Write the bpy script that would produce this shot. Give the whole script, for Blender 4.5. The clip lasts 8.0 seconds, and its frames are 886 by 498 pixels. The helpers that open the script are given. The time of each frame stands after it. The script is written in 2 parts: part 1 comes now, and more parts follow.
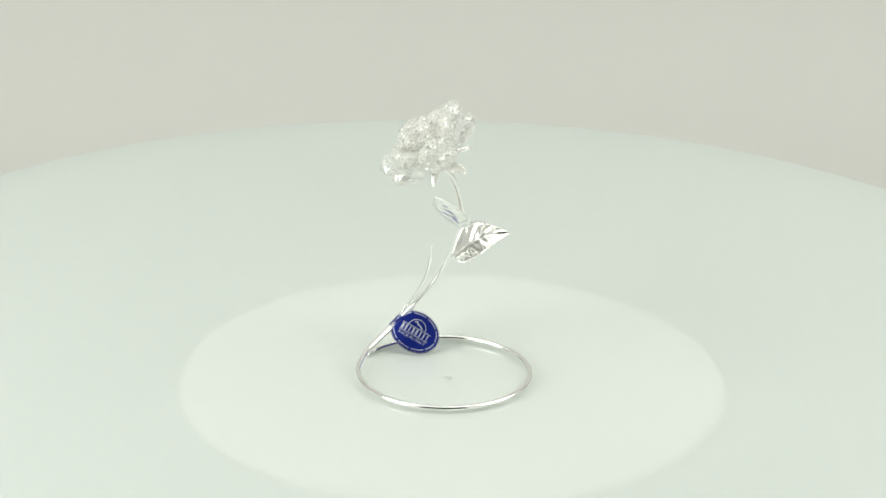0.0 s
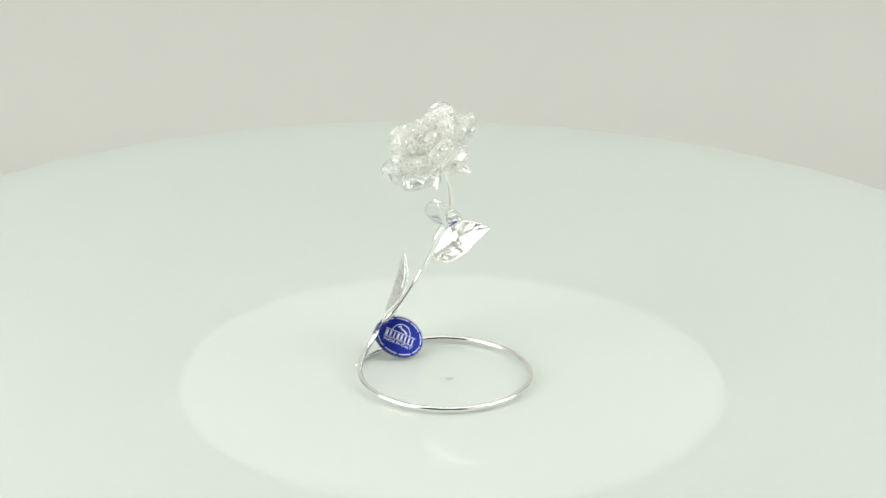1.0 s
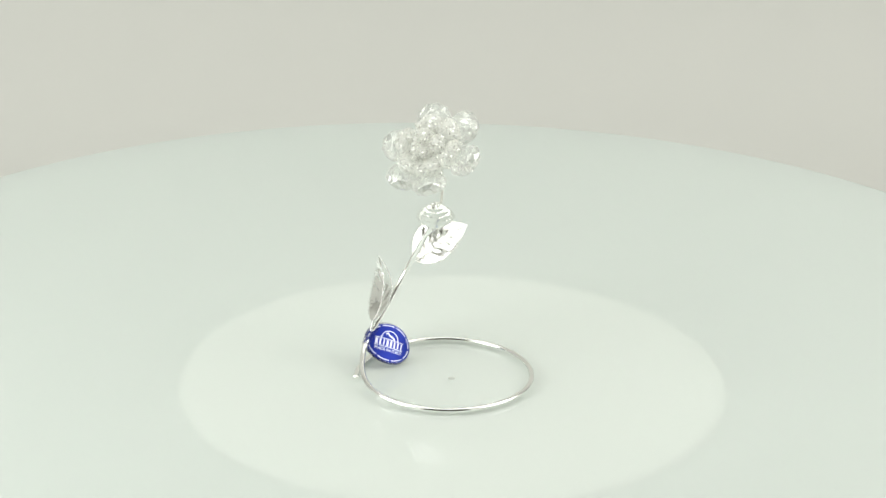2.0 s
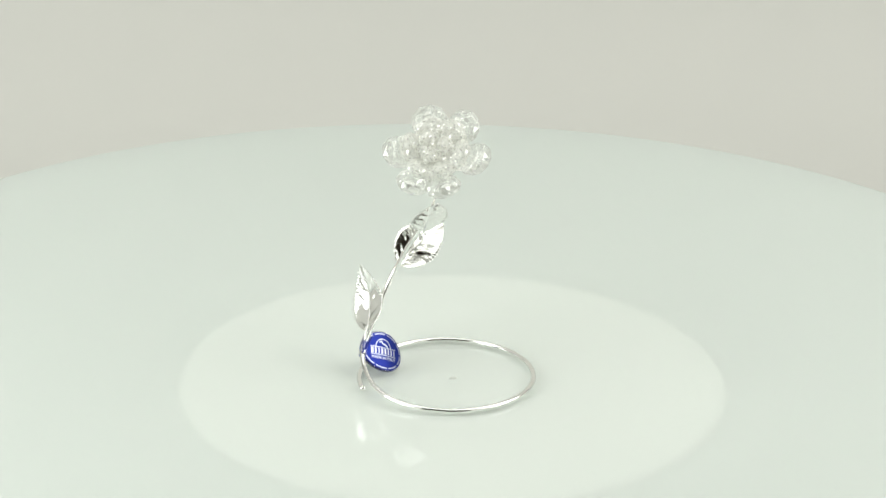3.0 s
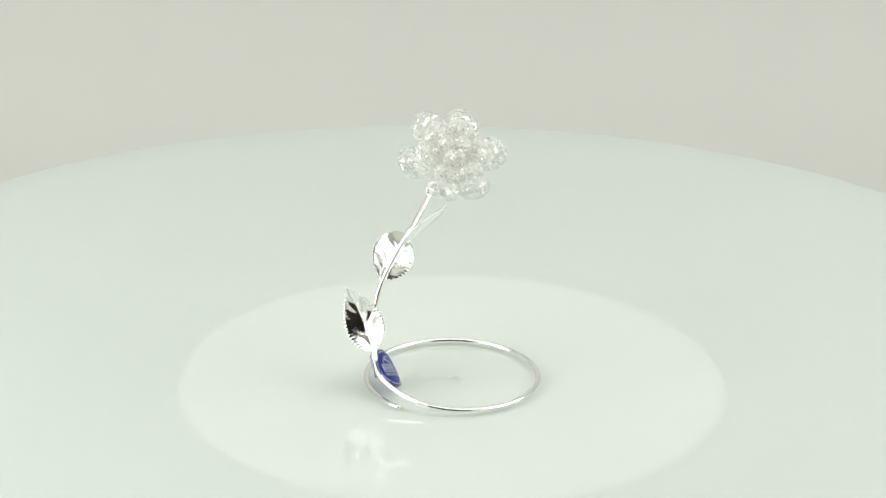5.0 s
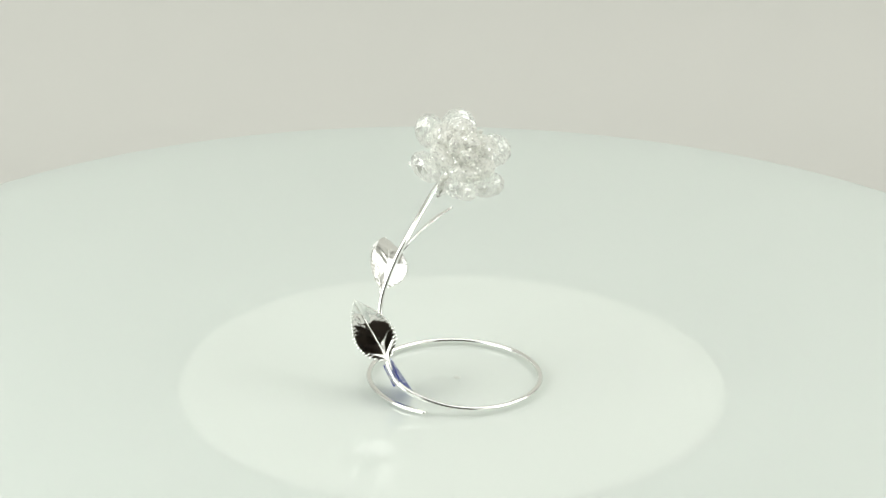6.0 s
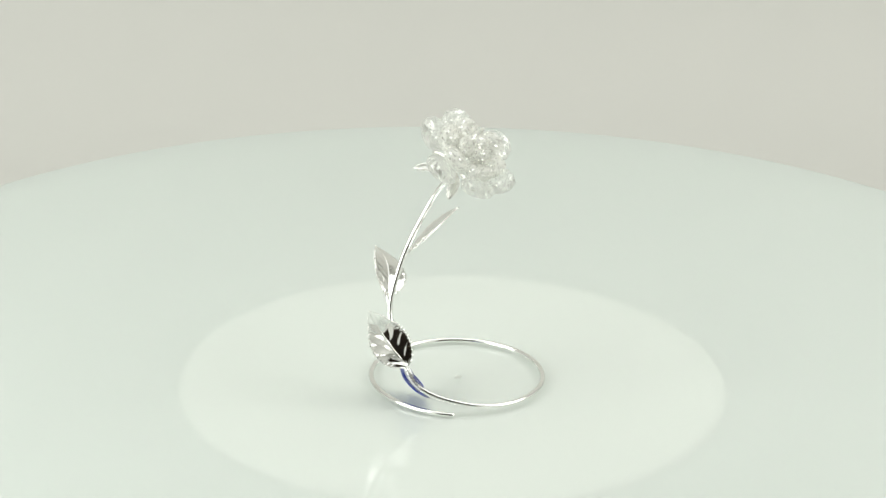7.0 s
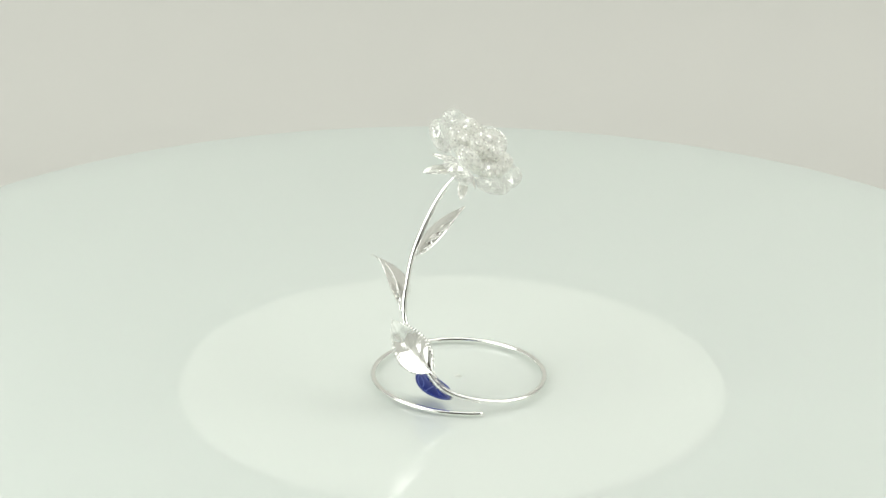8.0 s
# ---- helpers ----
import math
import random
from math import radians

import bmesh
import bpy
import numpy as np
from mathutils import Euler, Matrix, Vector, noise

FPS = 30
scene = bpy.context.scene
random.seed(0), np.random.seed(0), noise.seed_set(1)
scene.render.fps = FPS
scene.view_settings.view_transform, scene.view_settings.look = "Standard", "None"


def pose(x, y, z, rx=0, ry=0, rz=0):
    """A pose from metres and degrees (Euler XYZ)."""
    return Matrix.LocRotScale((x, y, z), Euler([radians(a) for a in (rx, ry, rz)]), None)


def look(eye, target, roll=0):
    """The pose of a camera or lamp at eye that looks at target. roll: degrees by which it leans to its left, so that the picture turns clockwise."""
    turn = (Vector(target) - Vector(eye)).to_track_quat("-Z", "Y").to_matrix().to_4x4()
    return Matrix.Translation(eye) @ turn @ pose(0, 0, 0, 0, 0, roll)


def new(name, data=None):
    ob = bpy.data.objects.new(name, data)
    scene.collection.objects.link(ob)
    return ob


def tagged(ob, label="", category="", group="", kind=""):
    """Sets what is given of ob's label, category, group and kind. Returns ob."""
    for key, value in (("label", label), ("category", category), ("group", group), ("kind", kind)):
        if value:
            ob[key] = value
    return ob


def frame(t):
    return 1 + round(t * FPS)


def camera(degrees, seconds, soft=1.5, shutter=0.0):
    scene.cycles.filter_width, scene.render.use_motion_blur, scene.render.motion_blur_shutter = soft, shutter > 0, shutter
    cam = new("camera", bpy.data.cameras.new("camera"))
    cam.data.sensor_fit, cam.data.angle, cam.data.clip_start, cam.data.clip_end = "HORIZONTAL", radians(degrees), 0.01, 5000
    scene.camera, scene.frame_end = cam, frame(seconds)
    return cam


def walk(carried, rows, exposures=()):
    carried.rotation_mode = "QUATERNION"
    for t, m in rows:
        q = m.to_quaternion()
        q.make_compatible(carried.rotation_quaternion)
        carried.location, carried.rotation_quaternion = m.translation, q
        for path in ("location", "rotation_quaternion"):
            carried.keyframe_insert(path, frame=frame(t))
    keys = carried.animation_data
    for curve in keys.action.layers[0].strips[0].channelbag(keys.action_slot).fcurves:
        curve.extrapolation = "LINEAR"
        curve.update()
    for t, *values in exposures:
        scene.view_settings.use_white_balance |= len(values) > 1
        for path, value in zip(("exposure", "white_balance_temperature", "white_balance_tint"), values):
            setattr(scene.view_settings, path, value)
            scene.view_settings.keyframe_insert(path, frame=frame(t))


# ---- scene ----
# Small set: a silver and crystal rose turning on a milky glass turntable before a paper sweep.
# Lengths in the plan are centimetres, turned into metres by CM.
CM = 0.01
TURN = 16.6            # degrees the turntable goes round in a second, seen from above against the clock
ELEV, DIST = 24.68, 115.79

# ---------------------------------------------------------------- camera
cam = camera(15.31, 8.0, soft=1.5)
EYE = Vector((0.0, -DIST * math.cos(radians(ELEV)), DIST * math.sin(radians(ELEV)))) * CM
AIM = Vector((math.sin(radians(-0.221)) * math.cos(radians(-22.48)), math.cos(radians(-0.221)) * math.cos(radians(-22.48)), math.sin(radians(-22.48))))
walk(cam, [(0.0, look(EYE, EYE + AIM, 0.874)), (8.0, look(EYE, EYE + AIM, 0.874))])

# ---------------------------------------------------------------- light
world = bpy.data.worlds.new("studio")
scene.world = world
world.use_nodes = True
world.node_tree.nodes["Background"].inputs[0].default_value = (0.9, 0.95, 1.0, 1)
world.node_tree.nodes["Background"].inputs[1].default_value = 0.02


def softbox(name, eye, target, w, h, watts, colour):
    """A studio softbox: a plain rectangular area lamp."""
    data = bpy.data.lights.new(name, "AREA")
    data.shape, data.size, data.size_y, data.energy, data.color = "RECTANGLE", w, h, watts, colour
    ob = new(name, data)
    ob.matrix_world = look(eye, target)
    return ob


softbox("softbox_key", (0.62, -0.10, 0.46), (0, -0.02, 0.08), 0.62, 0.50, 2.5, (0.985, 0.985, 0.94))
softbox("softbox_fill", (-0.58, -0.28, 0.34), (0, -0.02, 0.08), 0.52, 0.52, 3.3, (0.97, 1.0, 0.955))
softbox("softbox_top", (0.0, 0.06, 0.92), (0, 0.05, 0), 1.30, 0.84, 4.6, (0.98, 1.0, 0.955))
scene.view_settings.exposure = 0.0


# ---------------------------------------------------------------- materials
def material(name):
    m = bpy.data.materials.new(name)
    m.use_nodes = True
    return m, m.node_tree, m.node_tree.nodes["Principled BSDF"]


def mottled(tree, a, b, scale, detail=4.0):
    """A colour that drifts between a and b at two scales."""
    co = tree.nodes.new("ShaderNodeTexCoord")
    n1, n2 = tree.nodes.new("ShaderNodeTexNoise"), tree.nodes.new("ShaderNodeTexNoise")
    n1.inputs["Scale"].default_value, n1.inputs["Detail"].default_value = scale, detail
    n2.inputs["Scale"].default_value, n2.inputs["Detail"].default_value = scale * 14, 2.0
    mean = tree.nodes.new("ShaderNodeMix")
    mean.data_type = "FLOAT"
    mean.inputs[0].default_value = 0.3
    mix = tree.nodes.new("ShaderNodeMix")
    mix.data_type = "RGBA"
    mix.inputs[6].default_value, mix.inputs[7].default_value = (*a, 1), (*b, 1)
    for n in (n1, n2):
        tree.links.new(co.outputs["Object"], n.inputs["Vector"])
    tree.links.new(n1.outputs[0], mean.inputs[2])
    tree.links.new(n2.outputs[0], mean.inputs[3])
    tree.links.new(mean.outputs[0], mix.inputs[0])
    return mix.outputs[2], n2.outputs[0]


def relief(tree, height, bsdf, strength, distance):
    b = tree.nodes.new("ShaderNodeBump")
    b.inputs["Strength"].default_value, b.inputs["Distance"].default_value = strength, distance
    tree.links.new(height, b.inputs["Height"])
    tree.links.new(b.outputs[0], bsdf.inputs["Normal"])


def paper_material():
    m, tree, p = material("backdrop_paper")
    c, fine = mottled(tree, (0.59, 0.59, 0.56), (0.62, 0.612, 0.58), 3.0)
    tree.links.new(c, p.inputs["Base Color"])
    p.inputs["Roughness"].default_value = 0.85
    relief(tree, fine, p, 0.1, 0.0006)
    return m


def milky_material():
    """Opal glass: a white body that lets part of what lies beneath show through, under a polished skin."""
    m, tree, p = material("opal_glass")
    c, fine = mottled(tree, (0.848, 0.90, 0.867), (0.866, 0.91, 0.882), 6.0)
    tree.links.new(c, p.inputs["Base Color"])
    p.inputs["Roughness"].default_value = 0.5
    p.inputs["Specular IOR Level"].default_value = 0.0
    p.inputs["Subsurface Weight"].default_value = 0.75
    p.inputs["Subsurface Radius"].default_value = (1.0, 1.0, 1.0)
    p.inputs["Subsurface Scale"].default_value = 0.003
    p.inputs["Coat Weight"].default_value = 1.0
    p.inputs["Coat Roughness"].default_value = 0.003
    p.inputs["Coat IOR"].default_value = 1.68
    clear = tree.nodes.new("ShaderNodeBsdfTransparent")
    clear.inputs[0].default_value = (0.95, 1.0, 0.96, 1)
    mix = tree.nodes.new("ShaderNodeMixShader")
    mix.inputs[0].default_value = 0.36
    out = tree.nodes["Material Output"]
    tree.links.new(p.outputs[0], mix.inputs[1])
    tree.links.new(clear.outputs[0], mix.inputs[2])
    tree.links.new(mix.outputs[0], out.inputs[0])
    return m


def plain(name, colour, rough, metal=0.0, colour2=None, scale=40.0):
    m, tree, p = material(name)
    c, fine = mottled(tree, colour, colour2 or colour, scale)
    tree.links.new(c, p.inputs["Base Color"])
    p.inputs["Roughness"].default_value, p.inputs["Metallic"].default_value = rough, metal
    p.inputs["Specular IOR Level"].default_value = 0.25
    return m


def silver_material(name, rough, bump):
    m, tree, p = material(name)
    c, fine = mottled(tree, (0.955, 0.95, 0.935), (0.975, 0.97, 0.955), 120.0)
    tree.links.new(c, p.inputs["Base Color"])
    p.inputs["Metallic"].default_value, p.inputs["Roughness"].default_value = 1.0, rough
    if bump:
        relief(tree, fine, p, bump, 0.0002)
    return m


def crystal_material(name, tint, ior, clear, haze, gloss, cells=700.0, tilt=0.0):
    """Cut glass. clear: the share of light that goes straight through; haze: pale coat that scatters; gloss: most that one small facet mirrors;
    cells: small facets in a metre; tilt: how far they lean out of the large facet."""
    m, tree, p = material(name)
    link = tree.links.new
    p.inputs["Base Color"].default_value = (*tint, 1)
    p.inputs["Roughness"].default_value = 0.0
    p.inputs["IOR"].default_value = ior
    p.inputs["Transmission Weight"].default_value = 1.0
    co, cell, geo, sub, add, unit = (tree.nodes.new("ShaderNode" + k) for k in ("TexCoord", "TexVoronoi", "NewGeometry", "VectorMath", "VectorMath", "VectorMath"))
    cell.inputs["Scale"].default_value = cells
    sub.operation, add.operation, unit.operation = "SUBTRACT", "MULTIPLY_ADD", "NORMALIZE"
    sub.inputs[1].default_value, add.inputs[1].default_value = (0.5, 0.5, 0.5), (tilt, tilt, tilt)
    stretch = tree.nodes.new("ShaderNodeMapping")
    stretch.inputs["Scale"].default_value, stretch.inputs["Rotation"].default_value = (1.0, 2.1, 1.2), (0.4, 0.3, 0.8)
    link(co.outputs["Object"], stretch.inputs["Vector"])
    link(stretch.outputs[0], cell.inputs["Vector"])
    link(cell.outputs["Color"], sub.inputs[0])
    link(sub.outputs[0], add.inputs[0])
    link(geo.outputs["Normal"], add.inputs[2])
    link(add.outputs[0], unit.inputs[0])
    link(unit.outputs[0], p.inputs["Normal"])
    last, left = p.outputs[0], 1.0 - clear - haze
    for kind, share, colour in (("ShaderNodeBsdfTransparent", clear, (1, 1, 1, 1)), ("ShaderNodeBsdfDiffuse", haze * 0.5, (0.99, 0.99, 0.955, 1)),
                                ("ShaderNodeBsdfTranslucent", haze * 0.5, (0.99, 0.99, 0.955, 1)), ("ShaderNodeBsdfGlossy", gloss, (0.98, 0.98, 0.96, 1))):
        node, mix = tree.nodes.new(kind), tree.nodes.new("ShaderNodeMixShader")
        node.inputs[0].default_value = colour
        if kind == "ShaderNodeBsdfGlossy":
            node.inputs["Roughness"].default_value = 0.0
            link(unit.outputs[0], node.inputs["Normal"])
            parts, square, most = (tree.nodes.new("ShaderNode" + k) for k in ("SeparateColor", "Math", "Math"))
            square.operation, most.operation = "POWER", "MULTIPLY"
            square.inputs[1].default_value, most.inputs[1].default_value = 2.0, gloss
            link(cell.outputs["Color"], parts.inputs[0])
            link(parts.outputs[0], square.inputs[0])
            link(square.outputs[0], most.inputs[0])
            link(most.outputs[0], mix.inputs[0])
        else:
            left += share
            mix.inputs[0].default_value = share / left
        link(last, mix.inputs[1])
        link(node.outputs[0], mix.inputs[2])
        last = mix.outputs[0]
    link(last, tree.nodes["Material Output"].inputs[0])
    return m


PAPER, OPAL = paper_material(), milky_material()
TENT = plain("tent_cloth", (0.80, 0.805, 0.78), 0.85, 0.0, (0.83, 0.835, 0.81), 5.0)
HUB = plain("hub_plastic", (0.80, 0.80, 0.765), 0.6, 0.0, (0.82, 0.82, 0.785), 8.0)
# Invented opaque coat: its colour stands in for shade beneath the outer glass.
SHADE_BACK = plain("shade_backing", (0.50, 0.55, 0.51), 0.8, 0.0, (0.54, 0.59, 0.55), 6.0)
ROOM = plain("studio_paint", (0.13, 0.10, 0.08), 0.9, 0.0, (0.18, 0.145, 0.12), 2.0)
SILVER = silver_material("polished_silver", 0.02, 0.0)
LEAF_SILVER = silver_material("stamped_silver", 0.08, 0.12)
CRYSTAL = crystal_material("cut_crystal", (0.99, 1.0, 0.985), 1.36, 0.44, 0.22, 0.34, 420.0, 0.45)
HEART = crystal_material("coated_crystal", (1.0, 1.0, 0.97), 1.30, 0.34, 0.56, 0.75, 1150.0, 1.15)
ACRYLIC = crystal_material("clear_acrylic", (0.97, 0.98, 1.0), 1.45, 0.5, 0.1, 0.0)
BLUE = plain("blue_foil", (0.012, 0.026, 0.26), 0.32, 0.55, (0.018, 0.036, 0.33), 90.0)
PALE = plain("pale_blue_foil", (0.10, 0.14, 0.52), 0.35, 0.3, (0.14, 0.19, 0.58), 200.0)
WHITE = plain("silver_print", (0.78, 0.81, 0.92), 0.38, 0.8, (0.70, 0.74, 0.88), 300.0)
MARK = plain("centre_mark_grey", (0.55, 0.57, 0.54), 0.6, 0.0, (0.65, 0.67, 0.63), 300.0)


# ---------------------------------------------------------------- mesh helpers
def part(name, bm, mat, parent=None, label="", smooth=False):
    me = bpy.data.meshes.new(name)
    bmesh.ops.recalc_face_normals(bm, faces=bm.faces)
    for f in bm.faces:
        f.smooth = smooth
    bm.to_mesh(me)
    bm.free()
    me.materials.append(mat)
    ob = new(name, me)
    ob.parent = parent
    return tagged(ob, label=label)


def lathe(profile, n=96):
    """A turned body from (radius, height) pairs in centimetres."""
    bm = bmesh.new()
    rings = []
    for r, z in profile:
        if r <= 1e-6:
            rings.append([bm.verts.new((0, 0, z * CM))])
        else:
            rings.append([bm.verts.new((r * CM * math.cos(2 * math.pi * k / n), r * CM * math.sin(2 * math.pi * k / n), z * CM)) for k in range(n)])
    for a, b in zip(rings, rings[1:]):
        for k in range(n):
            q = []
            for v in (a[k % len(a)], a[(k + 1) % len(a)], b[(k + 1) % len(b)], b[k % len(b)]):
                if v not in q:
                    q.append(v)
            if len(q) > 2:
                bm.faces.new(q)
    return bm


def catmull(keys, steps):
    keys = [Vector(k) for k in keys]
    ext = [2 * keys[0] - keys[1]] + keys + [2 * keys[-1] - keys[-2]]
    out = []
    for i in range(len(keys) - 1):
        a, b, c, d = ext[i:i + 4]
        for j in range(steps):
            t = j / steps
            out.append(0.5 * (2 * b + (c - a) * t + (2 * a - 5 * b + 4 * c - d) * t * t + (3 * b - a - 3 * c + d) * t ** 3))
    out.append(keys[-1])
    return out


def tube(points, radius, sides=12, bm=None):
    """A round wire through points (cm). radius: one number or one for each point."""
    bm = bm or bmesh.new()
    radii = radius if isinstance(radius, list) else [radius] * len(points)
    side = None
    rings = []
    for i, p in enumerate(points):
        way = (points[min(i + 1, len(points) - 1)] - points[max(i - 1, 0)]).normalized()
        if side is None:
            side = way.orthogonal().normalized()
        side = (side - way * side.dot(way)).normalized()
        other = way.cross(side)
        rings.append([bm.verts.new((p + radii[i] * (side * math.cos(a) + other * math.sin(a))) * CM)
                      for a in (2 * math.pi * k / sides for k in range(sides))])
    for a, b in zip(rings, rings[1:]):
        for k in range(sides):
            bm.faces.new((a[k], a[(k + 1) % sides], b[(k + 1) % sides], b[k]))
    bm.faces.new(rings[0][::-1])
    bm.faces.new(rings[-1])
    return bm


def box(x0, x1, y0, y1, z0, z1):
    bm = bmesh.new()
    bmesh.ops.create_cube(bm, size=1)
    for v in bm.verts:
        v.co = Vector(((x0 + x1) / 2 + v.co.x * (x1 - x0), (y0 + y1) / 2 + v.co.y * (y1 - y0), (z0 + z1) / 2 + v.co.z * (z1 - z0)))
    return bm


# ---------------------------------------------------------------- the set
FLOOR_Z = -7.0          # paper under the turntable, cm


def build_room():
    """A small studio: dark at the camera's end, a white cloth light tent round the set, open in the middle of its front and front top."""
    z0, z1, w, front, back, end = FLOOR_Z * CM - 0.006, 1.58, 0.84, -0.60, 0.50, -1.60
    dark, white = "dark brown matt surface of the studio", "white cloth panel of the light tent"
    for name, b, mat in (("table_top", (-w, w, end, back, z0 - 0.04, z0), ROOM),
                         ("wall_north", (-w - 0.02, w + 0.02, back, back + 0.02, z0, z1), TENT),
                         ("wall_west", (-w - 0.02, -w, front, back, z0, z1), TENT), ("wall_east", (w, w + 0.02, front, back, z0, z1), TENT),
                         ("wall_west", (-w - 0.02, -w, end, front, z0, z1), ROOM), ("wall_east", (w, w + 0.02, end, front, z0, z1), ROOM),
                         ("wall_south", (-w - 0.02, w + 0.02, end - 0.02, end, z0, z1), ROOM),
                         ("wall_south", (-w, -0.35, front - 0.005, front, z0, z1), TENT), ("wall_south", (0.35, w, front - 0.005, front, z0, z1), TENT),
                         ("wall_south", (-0.35, 0.35, front - 0.005, front, z0, 0.06), TENT),
                         ("ceiling", (-w, -0.60, front, -0.40, z1, z1 + 0.02), TENT), ("ceiling", (0.60, w, front, -0.40, z1, z1 + 0.02), TENT),
                         ("ceiling", (-w, w, -0.40, back, z1, z1 + 0.02), TENT), ("ceiling", (-0.60, 0.60, front, -0.40, z1, z1 + 0.02), ROOM),
                         ("ceiling", (-w, w, end, front, z1, z1 + 0.02), ROOM)):
        tagged(part(name, box(*b), mat), dark if mat is ROOM else white, name.split("_")[0], kind="structure")


def build_sweep():
    """The paper runs flat under the turntable, bends up behind it and stands as the background."""
    line = [(-62.0, 0.0), (20.0, 0.0), (34.0, 0.0)]
    for k in range(1, 13):
        a = radians(90 * k / 12)
        line.append((34 + 14 * math.sin(a), 14 - 14 * math.cos(a)))
    line += [(48.0, 50.0), (48.0, 92.5)]
    bm = bmesh.new()
    rows = []
    for lift in (0.0, -0.3):
        rows.append([[bm.verts.new(((x) * CM, (y - (lift if z > 14 else 0)) * CM, (FLOOR_Z + z + (lift if z <= 14 else 0)) * CM)) for x in (-83.5, -28, 28, 83.5)] for y, z in line])
    for rr in rows:
        for a, b in zip(rr, rr[1:]):
            for k in range(3):
                bm.faces.new((a[k], a[k + 1], b[k + 1], b[k]))
    t, u = rows
    for i in range(len(line) - 1):
        for k in (0, 3):
            bm.faces.new((t[i][k], t[i + 1][k], u[i + 1][k], u[i][k]))
    for i in (0, len(line) - 1):
        for k in range(3):
            bm.faces.new((t[i][k], t[i][k + 1], u[i][k + 1], u[i][k]))
    tagged(part("backdrop", bm, PAPER, smooth=True), "off-white paper sweep curving up behind the turntable", "backdrop", kind="structure")


def build_turntable():
    top = new("turntable")
    tagged(top, "round milky white glass turntable with a paler hub showing through", "turntable")
    ecc = Vector((0.567 * math.cos(radians(158.4)), 0.567 * math.sin(radians(158.4)), 0))
    r = 25.8
    bm = lathe([(0, 0), (r - 0.12, 0), (r - 0.03, -0.04), (r, -0.12), (r, -0.28), (r - 0.06, -0.38), (r - 0.12, -0.4), (0, -0.4)], 256)
    plate = part("glass_plate", bm, OPAL, top, "glossy milky pale-green glass disc", smooth=False)
    plate.location = ecc * CM
    plate.data.materials.append(SHADE_BACK)
    # Added shade coat on underside and rim, which keeps the far edge from glowing.
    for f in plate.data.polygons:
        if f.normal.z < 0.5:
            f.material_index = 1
    h = 9.62
    bm = lathe([(0, -0.15), (h - 0.35, -0.15), (h - 0.12, -0.18), (h - 0.03, -0.24), (h, -0.33), (h, -6.95), (0, -6.95)], 192)
    part("hub", bm, HUB, top, "white plastic drum under the glass", smooth=False)
    bm = lathe([(0, 0.010), (0.08, 0.010), (0.11, 0.006), (0.13, 0.0)], 24)
    mark = part("centre_mark", bm, MARK, top, "small grey spot near the centre", smooth=True)
    mark.location = Vector((-0.141, -0.145, 0)) * CM
    return top


# ---------------------------------------------------------------- the rose
RING_C, RING_R, WIRE = Vector((-0.294, -0.022, 0)), 3.0, 0.093
STEM = ((-3.063, 1.023, 0.398), (-2.201, 2.267, 0.843), (-1.264, 2.597, 1.757), (-0.387, 2.634, 3.004),
        (0.03, 2.118, 4.352), (0.232, 1.526, 5.432), (-0.014, 0.801, 6.938), (-0.60, 0.36, 7.95))


def wire_path():
    """The wire: nearly one whole turn flat on the plate, then up into the stem."""
    def ring(a, r, z):
        return RING_C + Vector((r * math.cos(radians(a)), r * math.sin(radians(a)), z))
    keys = []
    for k in range(34):
        f = k / 33
        keys.append(ring(152.5 + (-140 - 152.5) * f, RING_R + 0.16 * max(0.0, 1 - f * 5.5) ** 1.3, 0.078 + 0.07 * min(1, f * 4)))
    rise = catmull([ring(-120, RING_R, 0.148), ring(-146, RING_R + 0.01, 0.16), ring(-174, RING_R + 0.02, 0.23), *STEM], 5)
    return catmull(keys, 5)[:-1] + rise[6:]


def leaf_profile(s):
    return math.sin(math.pi * s ** 0.8) ** 0.85 * (1 - 0.25 * s) if 0 < s < 1 else 0.0


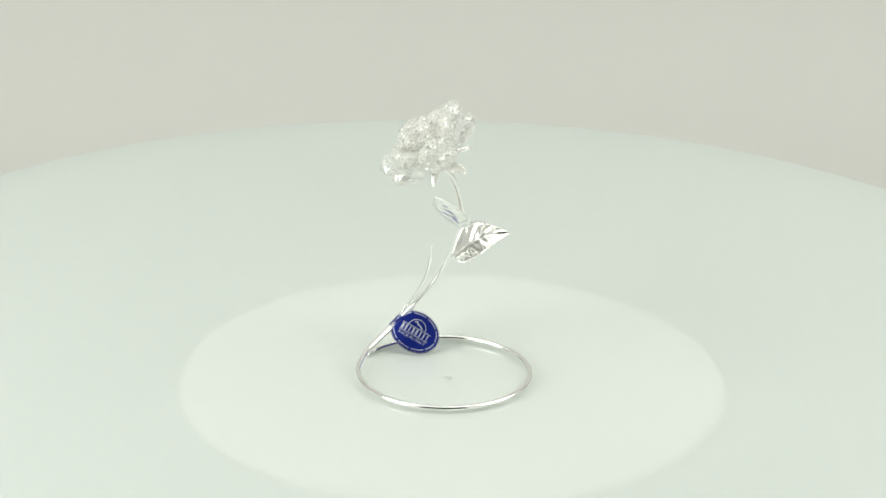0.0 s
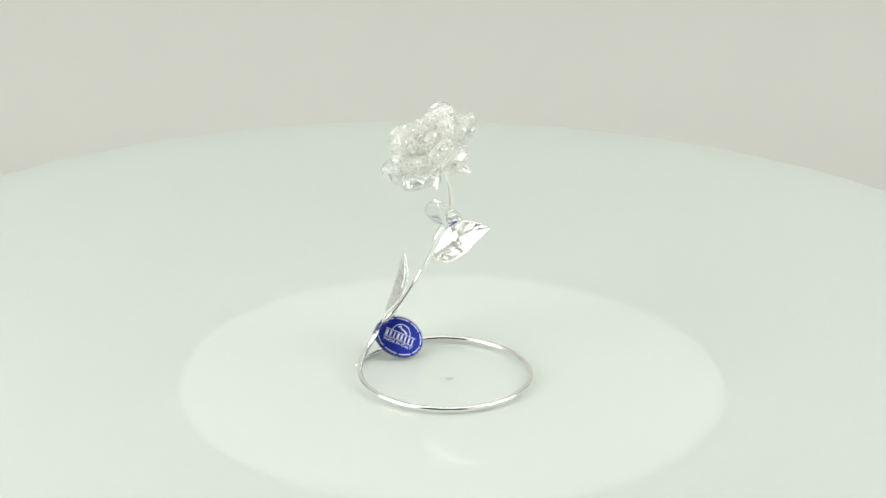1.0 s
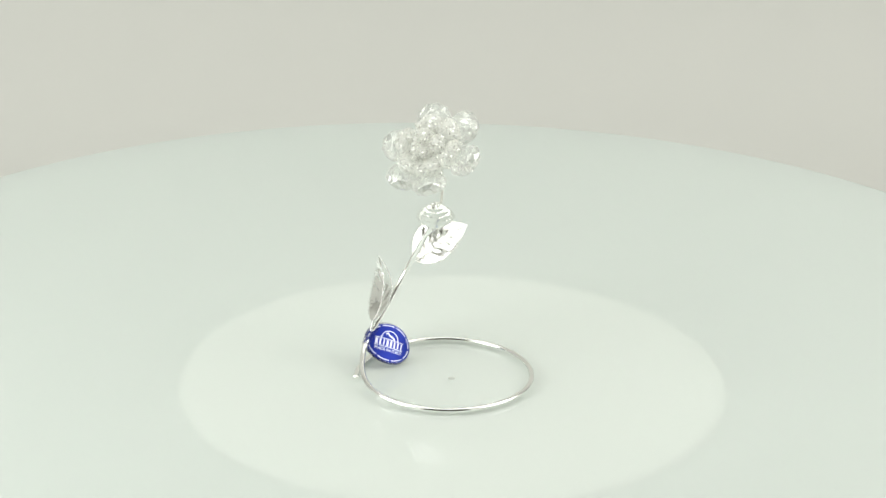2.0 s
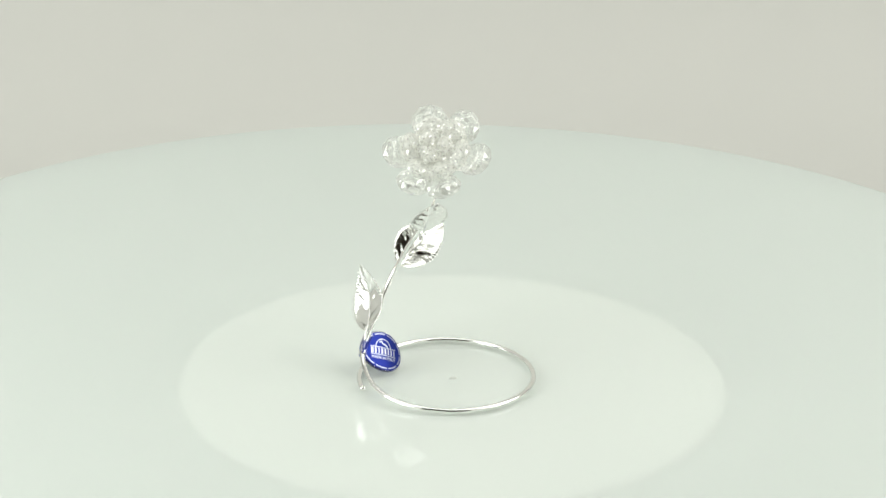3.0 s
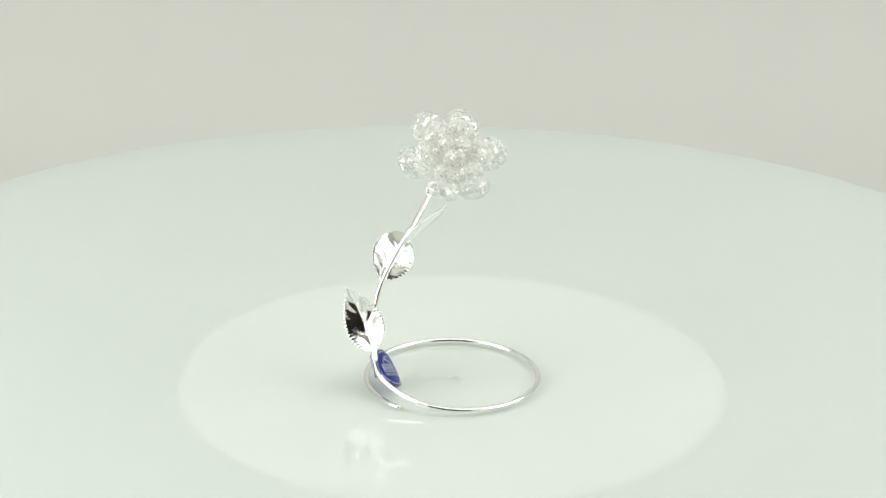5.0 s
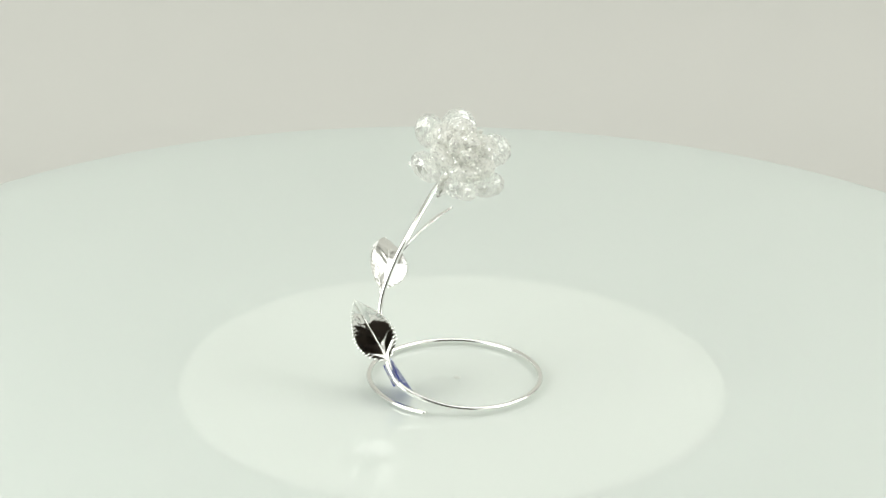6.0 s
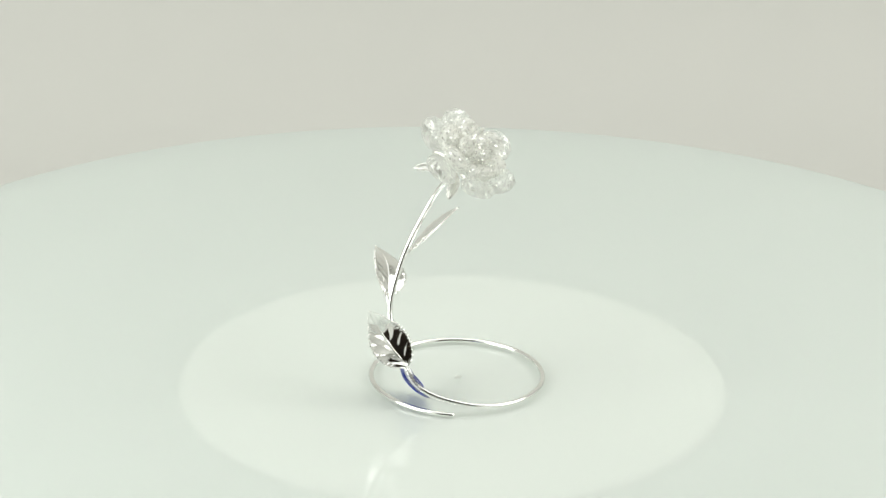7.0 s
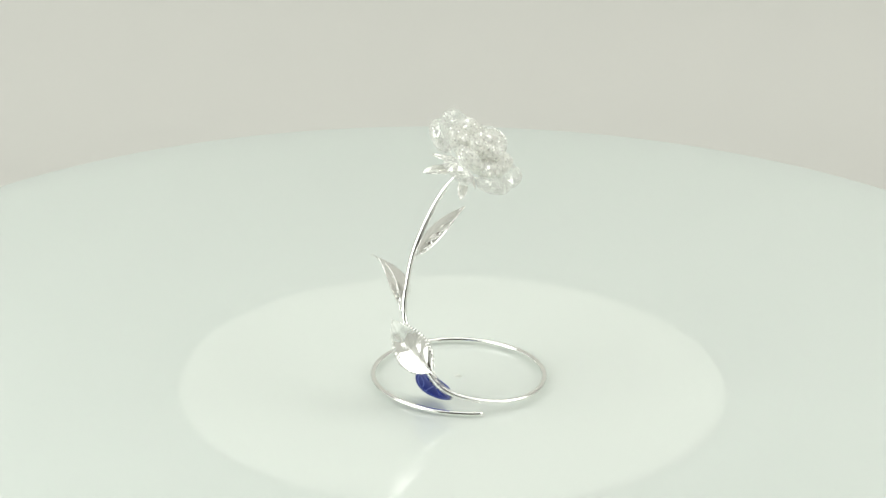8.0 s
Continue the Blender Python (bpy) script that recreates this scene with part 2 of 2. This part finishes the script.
def build_leaf(rose, base, tip, w, n, width, arch, fold, foot, teeth=20):
    """A stamped leaf: serrated blade with a keel and side veins, a midrib and a stalk down to the stem."""
    base, tip, w, n = Vector(base), Vector(tip), Vector(w).normalized(), Vector(n).normalized()
    run = tip - base
    ns, nu = 144, 18

    def spot(s, u, lift=0.0):
        edge = abs(u)
        tooth = ((s * teeth) % 1.0) - 0.35
        half = leaf_profile(min(max(s, 0.0), 1.0)) * width * (1 + 0.12 * tooth * edge ** 6)
        vein = -(0.5 + 0.5 * math.sin(2 * math.pi * (s * 6.0 - edge * 1.5))) ** 4
        ripple = 0.018 * vein * min(1, edge * 4) * (1 - edge ** 4) * min(1, half / 0.3)
        keel = -0.03 * math.exp(-(u * 6) ** 2)
        cup = 0.05 * math.sin(math.pi * s) * (edge ** 2)
        dent = 0.010 * noise.noise((base + run * s + w * (u * half)) * 3.2) * min(1, half / 0.3)
        return base + run * s + w * (u * half) + n * (arch * 4 * s * (1 - s) + fold * edge * half + ripple + dent + keel + cup + 0.036 * tooth * edge ** 8 + lift)

    bm = bmesh.new()
    sheets = []
    for lift in (0.012, -0.012):
        sheets.append([[bm.verts.new(spot(0.004 + 0.992 * i / ns, -1 + 2 * j / nu, lift) * CM) for j in range(nu + 1)] for i in range(ns + 1)])
    for sh in sheets:
        for i in range(ns):
            for j in range(nu):
                bm.faces.new((sh[i][j], sh[i][j + 1], sh[i + 1][j + 1], sh[i + 1][j]))
    a, b = sheets
    for i in range(ns):
        for j in (0, nu):
            bm.faces.new((a[i][j], a[i + 1][j], b[i + 1][j], b[i][j]))
    for i in (0, ns):
        for j in range(nu):
            bm.faces.new((a[i][j], a[i][j + 1], b[i][j + 1], b[i][j]))
    leaf = part("leaf", bm, LEAF_SILVER, rose, "polished silver leaf with beaded serrated edge", smooth=True)
    pts = [spot(s / 20, 0, 0.012) for s in range(21)]
    part("midrib", tube(pts, [0.026 * (1 - 0.7 * k / 20) for k in range(21)], 8), SILVER, leaf, smooth=True)
    foot = Vector(foot)
    mid = (foot + base) / 2 + (base - tip).normalized() * 0.03
    part("petiole", tube(catmull([foot, mid, base, spot(0.06, 0)], 5), 0.030, 8), SILVER, leaf, smooth=True)
    return leaf


def crystal_mesh(name, mat, radius, thick, sides, rows_n=3, table=0.42, rough=0.0, seed=1):
    """A round cut crystal: a table, staggered rows of triangular facets, a girdle and the same beneath."""
    bm = bmesh.new()
    rng = random.Random(seed)
    levels = []
    for i in range(rows_n + 1):
        f = i / rows_n
        levels.append((table + (1 - table) * math.sin(f * math.pi / 2) ** 0.9, math.cos(f * math.pi / 2) * 0.93 + 0.07, 0.5 * (i % 2)))
    under = [(r, -z, s) for r, z, s in reversed(levels)]
    rows = []
    for r, z, turn in levels + under:
        rows.append([bm.verts.new((radius * r * math.cos(2 * math.pi * (k + turn) / sides) * CM, radius * r * math.sin(2 * math.pi * (k + turn) / sides) * CM, thick * z * CM)) for k in range(sides)])
    for v in bm.verts:
        v.co *= 1 + rng.uniform(-rough, rough)
        v.co.z += thick * CM * rng.uniform(-rough, rough)
    bm.faces.new(rows[0])
    bm.faces.new(rows[-1][::-1])
    spec = levels + under
    for i, (a, b) in enumerate(zip(rows, rows[1:])):
        sa, sb = spec[i][2], spec[i + 1][2]
        for k in range(sides):
            k1 = (k + 1) % sides
            if sa == sb:
                bm.faces.new((a[k], b[k], b[k1], a[k1]))
            elif sb > sa:
                bm.faces.new((a[k], b[k], a[k1]))
                bm.faces.new((a[k1], b[k], b[k1]))
            else:
                bm.faces.new((a[k], b[k], b[k1]))
                bm.faces.new((a[k], b[k1], a[k1]))
    bmesh.ops.recalc_face_normals(bm, faces=bm.faces)
    me = bpy.data.meshes.new(name)
    bm.to_mesh(me)
    bm.free()
    me.materials.append(mat)
    return me


FL_C, FL_N = Vector((-0.95, 0.035, 8.52)), Vector((-0.56, -0.24, 0.79)).normalized()
FL_U = Vector((-0.39, 0.92, 0.0)).normalized()
FL_V = FL_U.cross(FL_N).normalized() * -1
if FL_V.z < 0:
    FL_V = -FL_V


def build_flower(rose):
    rng = random.Random(4)
    big = [crystal_mesh("petal", CRYSTAL, 0.63, 0.27, 10, 2, 0.42, 0.02, s) for s in range(6)]
    small = [crystal_mesh("inner_petal", HEART, 0.55, 0.27, 13, 4, 0.2, 0.05, s) for s in range(6)]
    tiny = [crystal_mesh("heart_crystal", HEART, 0.38, 0.24, 11, 4, 0.2, 0.06, s) for s in range(4)]
    foot = FL_C - FL_N * 0.72
    six = (0, 66, 114, 180, 245, 295)
    for name, meshes, angles, radius, rise, cup in (("petal", big, six, 1.40, 0.0, 28), ("inner_petal", small, six, 0.84, 0.26, 42), ("heart_crystal", tiny, (40, 160, 280), 0.32, 0.5, 55)):
        for k, angle in enumerate(angles):
            a = radians(angle + rng.uniform(-2, 2))
            out = FL_U * math.cos(a) + FL_V * math.sin(a)
            reach = radius * (0.90 if angle > 190 else 0.96 if angle in (0, 180) else 0.985)
            c = radians(cup + rng.uniform(-5, 5))
            z = (FL_N * math.cos(c) - out * math.sin(c)).normalized()
            x = (-FL_U * math.sin(a) + FL_V * math.cos(a)).normalized()
            m = Matrix((x, z.cross(x), z)).transposed().to_4x4() @ pose(0, 0, 0, 0, 0, rng.uniform(0, 40))
            ob = new(name, meshes[k])
            ob.parent = rose
            ob.matrix_local = Matrix.Translation((FL_C + out * reach + FL_N * (rise + rng.uniform(-0.04, 0.04))) * CM) @ m
            tagged(ob, "clear faceted cut crystal")
            # the silver wire that holds it
            tip = FL_C + out * (reach - 0.45) + FL_N * (rise - 0.2)
            part("petal_wire", tube(catmull([foot, foot * 0.55 + tip * 0.45 - FL_N * 0.12, tip], 5), 0.022, 6), SILVER, rose, smooth=True)
    # small seed crystals crowd the middle
    seeds = [crystal_mesh("seed_crystal", HEART, r, r * 0.85, 7, 2, 0.4) for r in (0.07, 0.09, 0.12)]
    for k in range(36):
        a, r = rng.uniform(0, 2 * math.pi), 1.1 * math.sqrt(rng.random())
        ob = new("seed_crystal", seeds[k % 3])
        ob.parent = rose
        spot = FL_C + (FL_U * math.cos(a) + FL_V * math.sin(a)) * r + FL_N * (0.80 - 0.30 * r + rng.uniform(-0.14, 0.14))
        ob.matrix_local = Matrix.Translation(spot * CM) @ pose(0, 0, 0, rng.uniform(0, 360), rng.uniform(0, 360), rng.uniform(0, 360))
    # calyx
    pts = [foot - FL_N * 0.22, foot - FL_N * 0.1, foot, foot + FL_N * 0.14]
    part("calyx", tube(pts, [0.07, 0.11, 0.15, 0.19], 14), SILVER, rose, smooth=True)
    for a, length in ((34, 1.4), (90, 1.05), (162, 1.02), (246, 0.72), (320, 0.98)):
        build_sepal(rose, foot, FL_U * math.cos(radians(a)) + FL_V * math.sin(radians(a)), length)


def build_sepal(rose, foot, out, length):
    """A small pointed silver leaf under the petals."""
    side = out.cross(FL_N).normalized()
    bm = bmesh.new()
    ns, nu, half = 18, 8, 0.205
    sheets = []
    for lift in (0.012, -0.012):
        rows = []
        for i in range(ns + 1):
            s = 0.01 + 0.98 * i / ns
            wd = half * math.sin(math.pi * s ** 1.15) ** 0.62
            c = foot + out * (0.1 + length * s) + FL_N * (-0.05 - 0.36 * s + 0.06 * math.sin(3.1 * s))
            rows.append([bm.verts.new((c + side * (wd * (-1 + 2 * j / nu)) + FL_N * (0.35 * wd * (-1 + 2 * j / nu) ** 2 + lift)) * CM) for j in range(nu + 1)])
        sheets.append(rows)
    a, b = sheets
    for sh in sheets:
        for i in range(ns):
            for j in range(nu):
                bm.faces.new((sh[i][j], sh[i][j + 1], sh[i + 1][j + 1], sh[i + 1][j]))
    for i in range(ns):
        for j in (0, nu):
            bm.faces.new((a[i][j], a[i + 1][j], b[i + 1][j], b[i][j]))
    for i in (0, ns):
        for j in range(nu):
            bm.faces.new((a[i][j], a[i][j + 1], b[i][j + 1], b[i][j]))
    part("sepal", bm, LEAF_SILVER, rose, "small pointed silver sepal", smooth=True)


TAG_A, TAG_B = 0.92, 0.75


BEND = 0.17             # the tag curls back from its middle, per cm


def curled(x, y, z):
    return (x * CM, y * CM, (z - BEND * x * x) * CM)


def oval(a, b, z0, z1, n=40, bevel=0.0):
    """An oval sheet, curled along x."""
    bm = bmesh.new()
    rows = []
    for k in range(n + 1):
        x = -math.cos(math.pi * (0.01 + 0.98 * k / n))
        y = b * math.sqrt(1 - x * x)
        rows.append([bm.verts.new(curled(a * x * f, y * f * g, z)) for f, g, z in
                     ((1, 1, z1 - bevel), (1 - bevel, 1, z1), (1 - bevel, -1, z1), (1, -1, z1 - bevel), (1, -1, z0 + bevel), (1 - bevel, -1, z0), (1 - bevel, 1, z0), (1, 1, z0 + bevel))])
    for p, q in zip(rows, rows[1:]):
        for k in range(8):
            if bevel or k % 2:
                bm.faces.new((p[k], p[(k + 1) % 8], q[(k + 1) % 8], q[k]))
    bm.faces.new(rows[0])
    bm.faces.new(rows[-1][::-1])
    bmesh.ops.remove_doubles(bm, verts=bm.verts, dist=1e-7)
    return bm


def strip(points, half, z0=0.108, z1=0.114):
    """A flat printed line along 2D points (cm on the tag's face)."""
    bm = bmesh.new()
    rows = []
    for i, p in enumerate(points):
        a, b = Vector(points[max(i - 1, 0)]), Vector(points[min(i + 1, len(points) - 1)])
        d = (b - a).normalized()
        nrm = Vector((-d.y, d.x))
        rows.append([bm.verts.new(curled(*(Vector(p) + nrm * h), z)) for h, z in ((half, z0), (half, z1), (-half, z1), (-half, z0))])
    for a, b in zip(rows, rows[1:]):
        for k in range(4):
            bm.faces.new((a[k], a[(k + 1) % 4], b[(k + 1) % 4], b[k]))
    bm.faces.new(rows[0])
    bm.faces.new(rows[-1][::-1])
    return bm


def build_tag(rose):
    nrm = Vector((0.02, -0.828, 0.56)).normalized()
    h = Vector((0, 0, 1)).cross(nrm).normalized()
    v = nrm.cross(h)
    a = radians(-29)
    x = h * math.cos(a) + v * math.sin(a)
    m = Matrix((x, nrm.cross(x), nrm)).transposed().to_4x4()
    tag = part("tag", oval(TAG_A, TAG_B, 0.0, 0.1, 40, 0.03), ACRYLIC, rose, "clear curled oval tag with royal-blue foil face")
    tag.matrix_local = Matrix.Translation(Vector((-1.365, 2.12, 0.725)) * CM) @ m
    part("tag_face", oval(TAG_A * 0.94, TAG_B * 0.925, 0.102, 0.107), BLUE, tag, "royal-blue foil")
    part("tag_back", oval(TAG_A * 0.955, TAG_B * 0.945, -0.012, -0.004), BLUE, tag, "royal-blue foil")
    # the fold and rim that show on the back
    rim = [(TAG_A * 0.84 * math.cos(radians(k)), TAG_B * 0.82 * math.sin(radians(k))) for k in range(0, 361, 10)]
    part("back_rim", strip(rim, 0.018, -0.022, -0.014), PALE, tag)
    for line in (((-0.72, 0.1), (-0.5, 0.07), (-0.2, 0.03), (0.08, -0.01), (0.35, -0.05), (0.55, -0.08), (0.74, -0.12)), ((-0.1, 0.6), (0.0, 0.1), (0.12, -0.58)),
                 ((-0.62, -0.30), (-0.38, -0.22), (-0.12, -0.2), (0.1, -0.3), (0.3, -0.46)), ((0.2, 0.52), (0.34, 0.3), (0.5, 0.16), (0.7, 0.08))):
        part("back_fold", strip(line, 0.02, -0.022, -0.014), PALE, tag)
    # printed rim: plain bars where the small lettering runs
    for k in range(9):
        a0, a1 = 360 * k / 9 + 3.0, 360 * (k + 1) / 9 - 3.0
        for j in range(9):
            b0 = a0 + (a1 - a0) * j / 9
            b1 = b0 + (a1 - a0) * (0.075 if j % 3 else 0.09)
            pts = [(TAG_A * 0.865 * math.cos(radians(b)), TAG_B * 0.84 * math.sin(radians(b))) for b in (b0, (b0 + b1) / 2, b1)]
            part("rim_bar", strip(pts, 0.019), WHITE, tag)
    # emblem: a dome, a low shape under it and a barred banner
    part("emblem_dome", strip([(0.33 * math.cos(radians(t)), 0.13 + 0.31 * math.sin(radians(t))) for t in range(0, 181, 10)], 0.014), WHITE, tag)
    part("emblem_shape", strip([(-0.16, 0.30), (-0.09, 0.36), (-0.03, 0.27), (0.08, 0.24), (0.20, 0.17)], 0.028), WHITE, tag)
    for y in (0.125, -0.155):
        part("banner_line", strip([(-0.56 + 0.08 * k, y) for k in range(15)], 0.013), WHITE, tag)
    for k in range(8):
        xx = -0.49 + 0.14 * k
        part("banner_bar", strip([(xx, -0.115), (xx, 0.085)], (0.046, 0.034, 0.022, 0.040, 0.036, 0.028, 0.028, 0.020)[k]), WHITE, tag)
    data = bpy.data.curves.new("words", "FONT")
    data.body, data.size, data.align_x, data.extrude = "MADE IN ITALY", 0.155 * CM, "CENTER", 0.003 * CM
    tmp = new("words", data)
    me = bpy.data.meshes.new_from_object(tmp.evaluated_get(bpy.context.evaluated_depsgraph_get()))
    bpy.data.objects.remove(tmp)
    for vert in me.vertices:
        vert.co.z -= BEND * (vert.co.x / CM) ** 2 * CM
    me.materials.append(WHITE)
    words = new("lettering", me)
    words.parent = tag
    words.location = Vector((0.0, -0.315, 0.111)) * CM
    tagged(words, "white lettering MADE IN ITALY")
    return tag


def build_rose():
    rose = new("crystal_rose")
    tagged(rose, "silver wire rose with clear cut-crystal petals on a ring foot", "ornament")
    path = wire_path()
    part("wire_stem", tube(path, WIRE, 14), SILVER, rose, "bright silver wire bent into a ring foot", smooth=True)

    def on_stem(z):
        return min(path[len(path) // 2:], key=lambda p: abs(p.z - z))
    build_leaf(rose, (-0.012, 2.579, 3.498), (1.933, 2.16, 4.568), (0.118, -0.833, -0.541), (-0.495, -0.521, 0.695), 0.851, 0.374, 0.017, on_stem(2.9))
    build_leaf(rose, (-1.72, 2.549, 1.536), (-0.852, 3.63, 3.46), (0.097, -0.889, 0.448), (-0.944, 0.06, 0.324), 0.774, -0.301, 0.003, on_stem(0.95))
    build_leaf(rose, (0.216, 1.57, 4.976), (-0.689, 0.203, 6.655), (0.846, -0.532, 0.023), (-0.367, -0.614, -0.698), 0.69, -0.131, -0.004, on_stem(4.55))
    tag = build_tag(rose)
    # the clear ends of the tag are wrapped round the stem
    held = [p for p in path[len(path) // 2:] if 0.78 < p.z < 1.5]
    back = tag.matrix_local.inverted()
    sleeve = part("tag_sleeve", tube(catmull(held, 3), WIRE + 0.05, 14), ACRYLIC, tag, "clear film wrapped round the stem", smooth=True)
    sleeve.matrix_local = back
    for turn, way in ((0.4, 1), (2.5, -1), (4.6, 1)):
        pts = []
        run = catmull(held, 6)
        for k, p in enumerate(run):
            along = (run[min(k + 1, len(run) - 1)] - run[max(k - 1, 0)]).normalized()
            side = along.cross(Vector((0, 0, 1))).normalized()
            a = turn + way * 2.4 * k / len(run)
            pts.append(p + (side * math.cos(a) + along.cross(side) * math.sin(a)) * (WIRE + 0.065))
        edge = part("sleeve_edge", tube(pts, 0.022, 6), BLUE, tag, "blue printed edge of the film", smooth=True)
        edge.matrix_local = back
    build_flower(rose)
    return rose


# ---------------------------------------------------------------- build
build_room()
build_sweep()
turntable = build_turntable()
rose = build_rose()


def motions():
    """The turntable and the rose on it go round together at an even pace."""
    rows = [(k / 10, pose(0, 0, 0, 0, 0, TURN * k / 10)) for k in range(81)]
    walk(turntable, rows)
    walk(rose, rows)


motions()
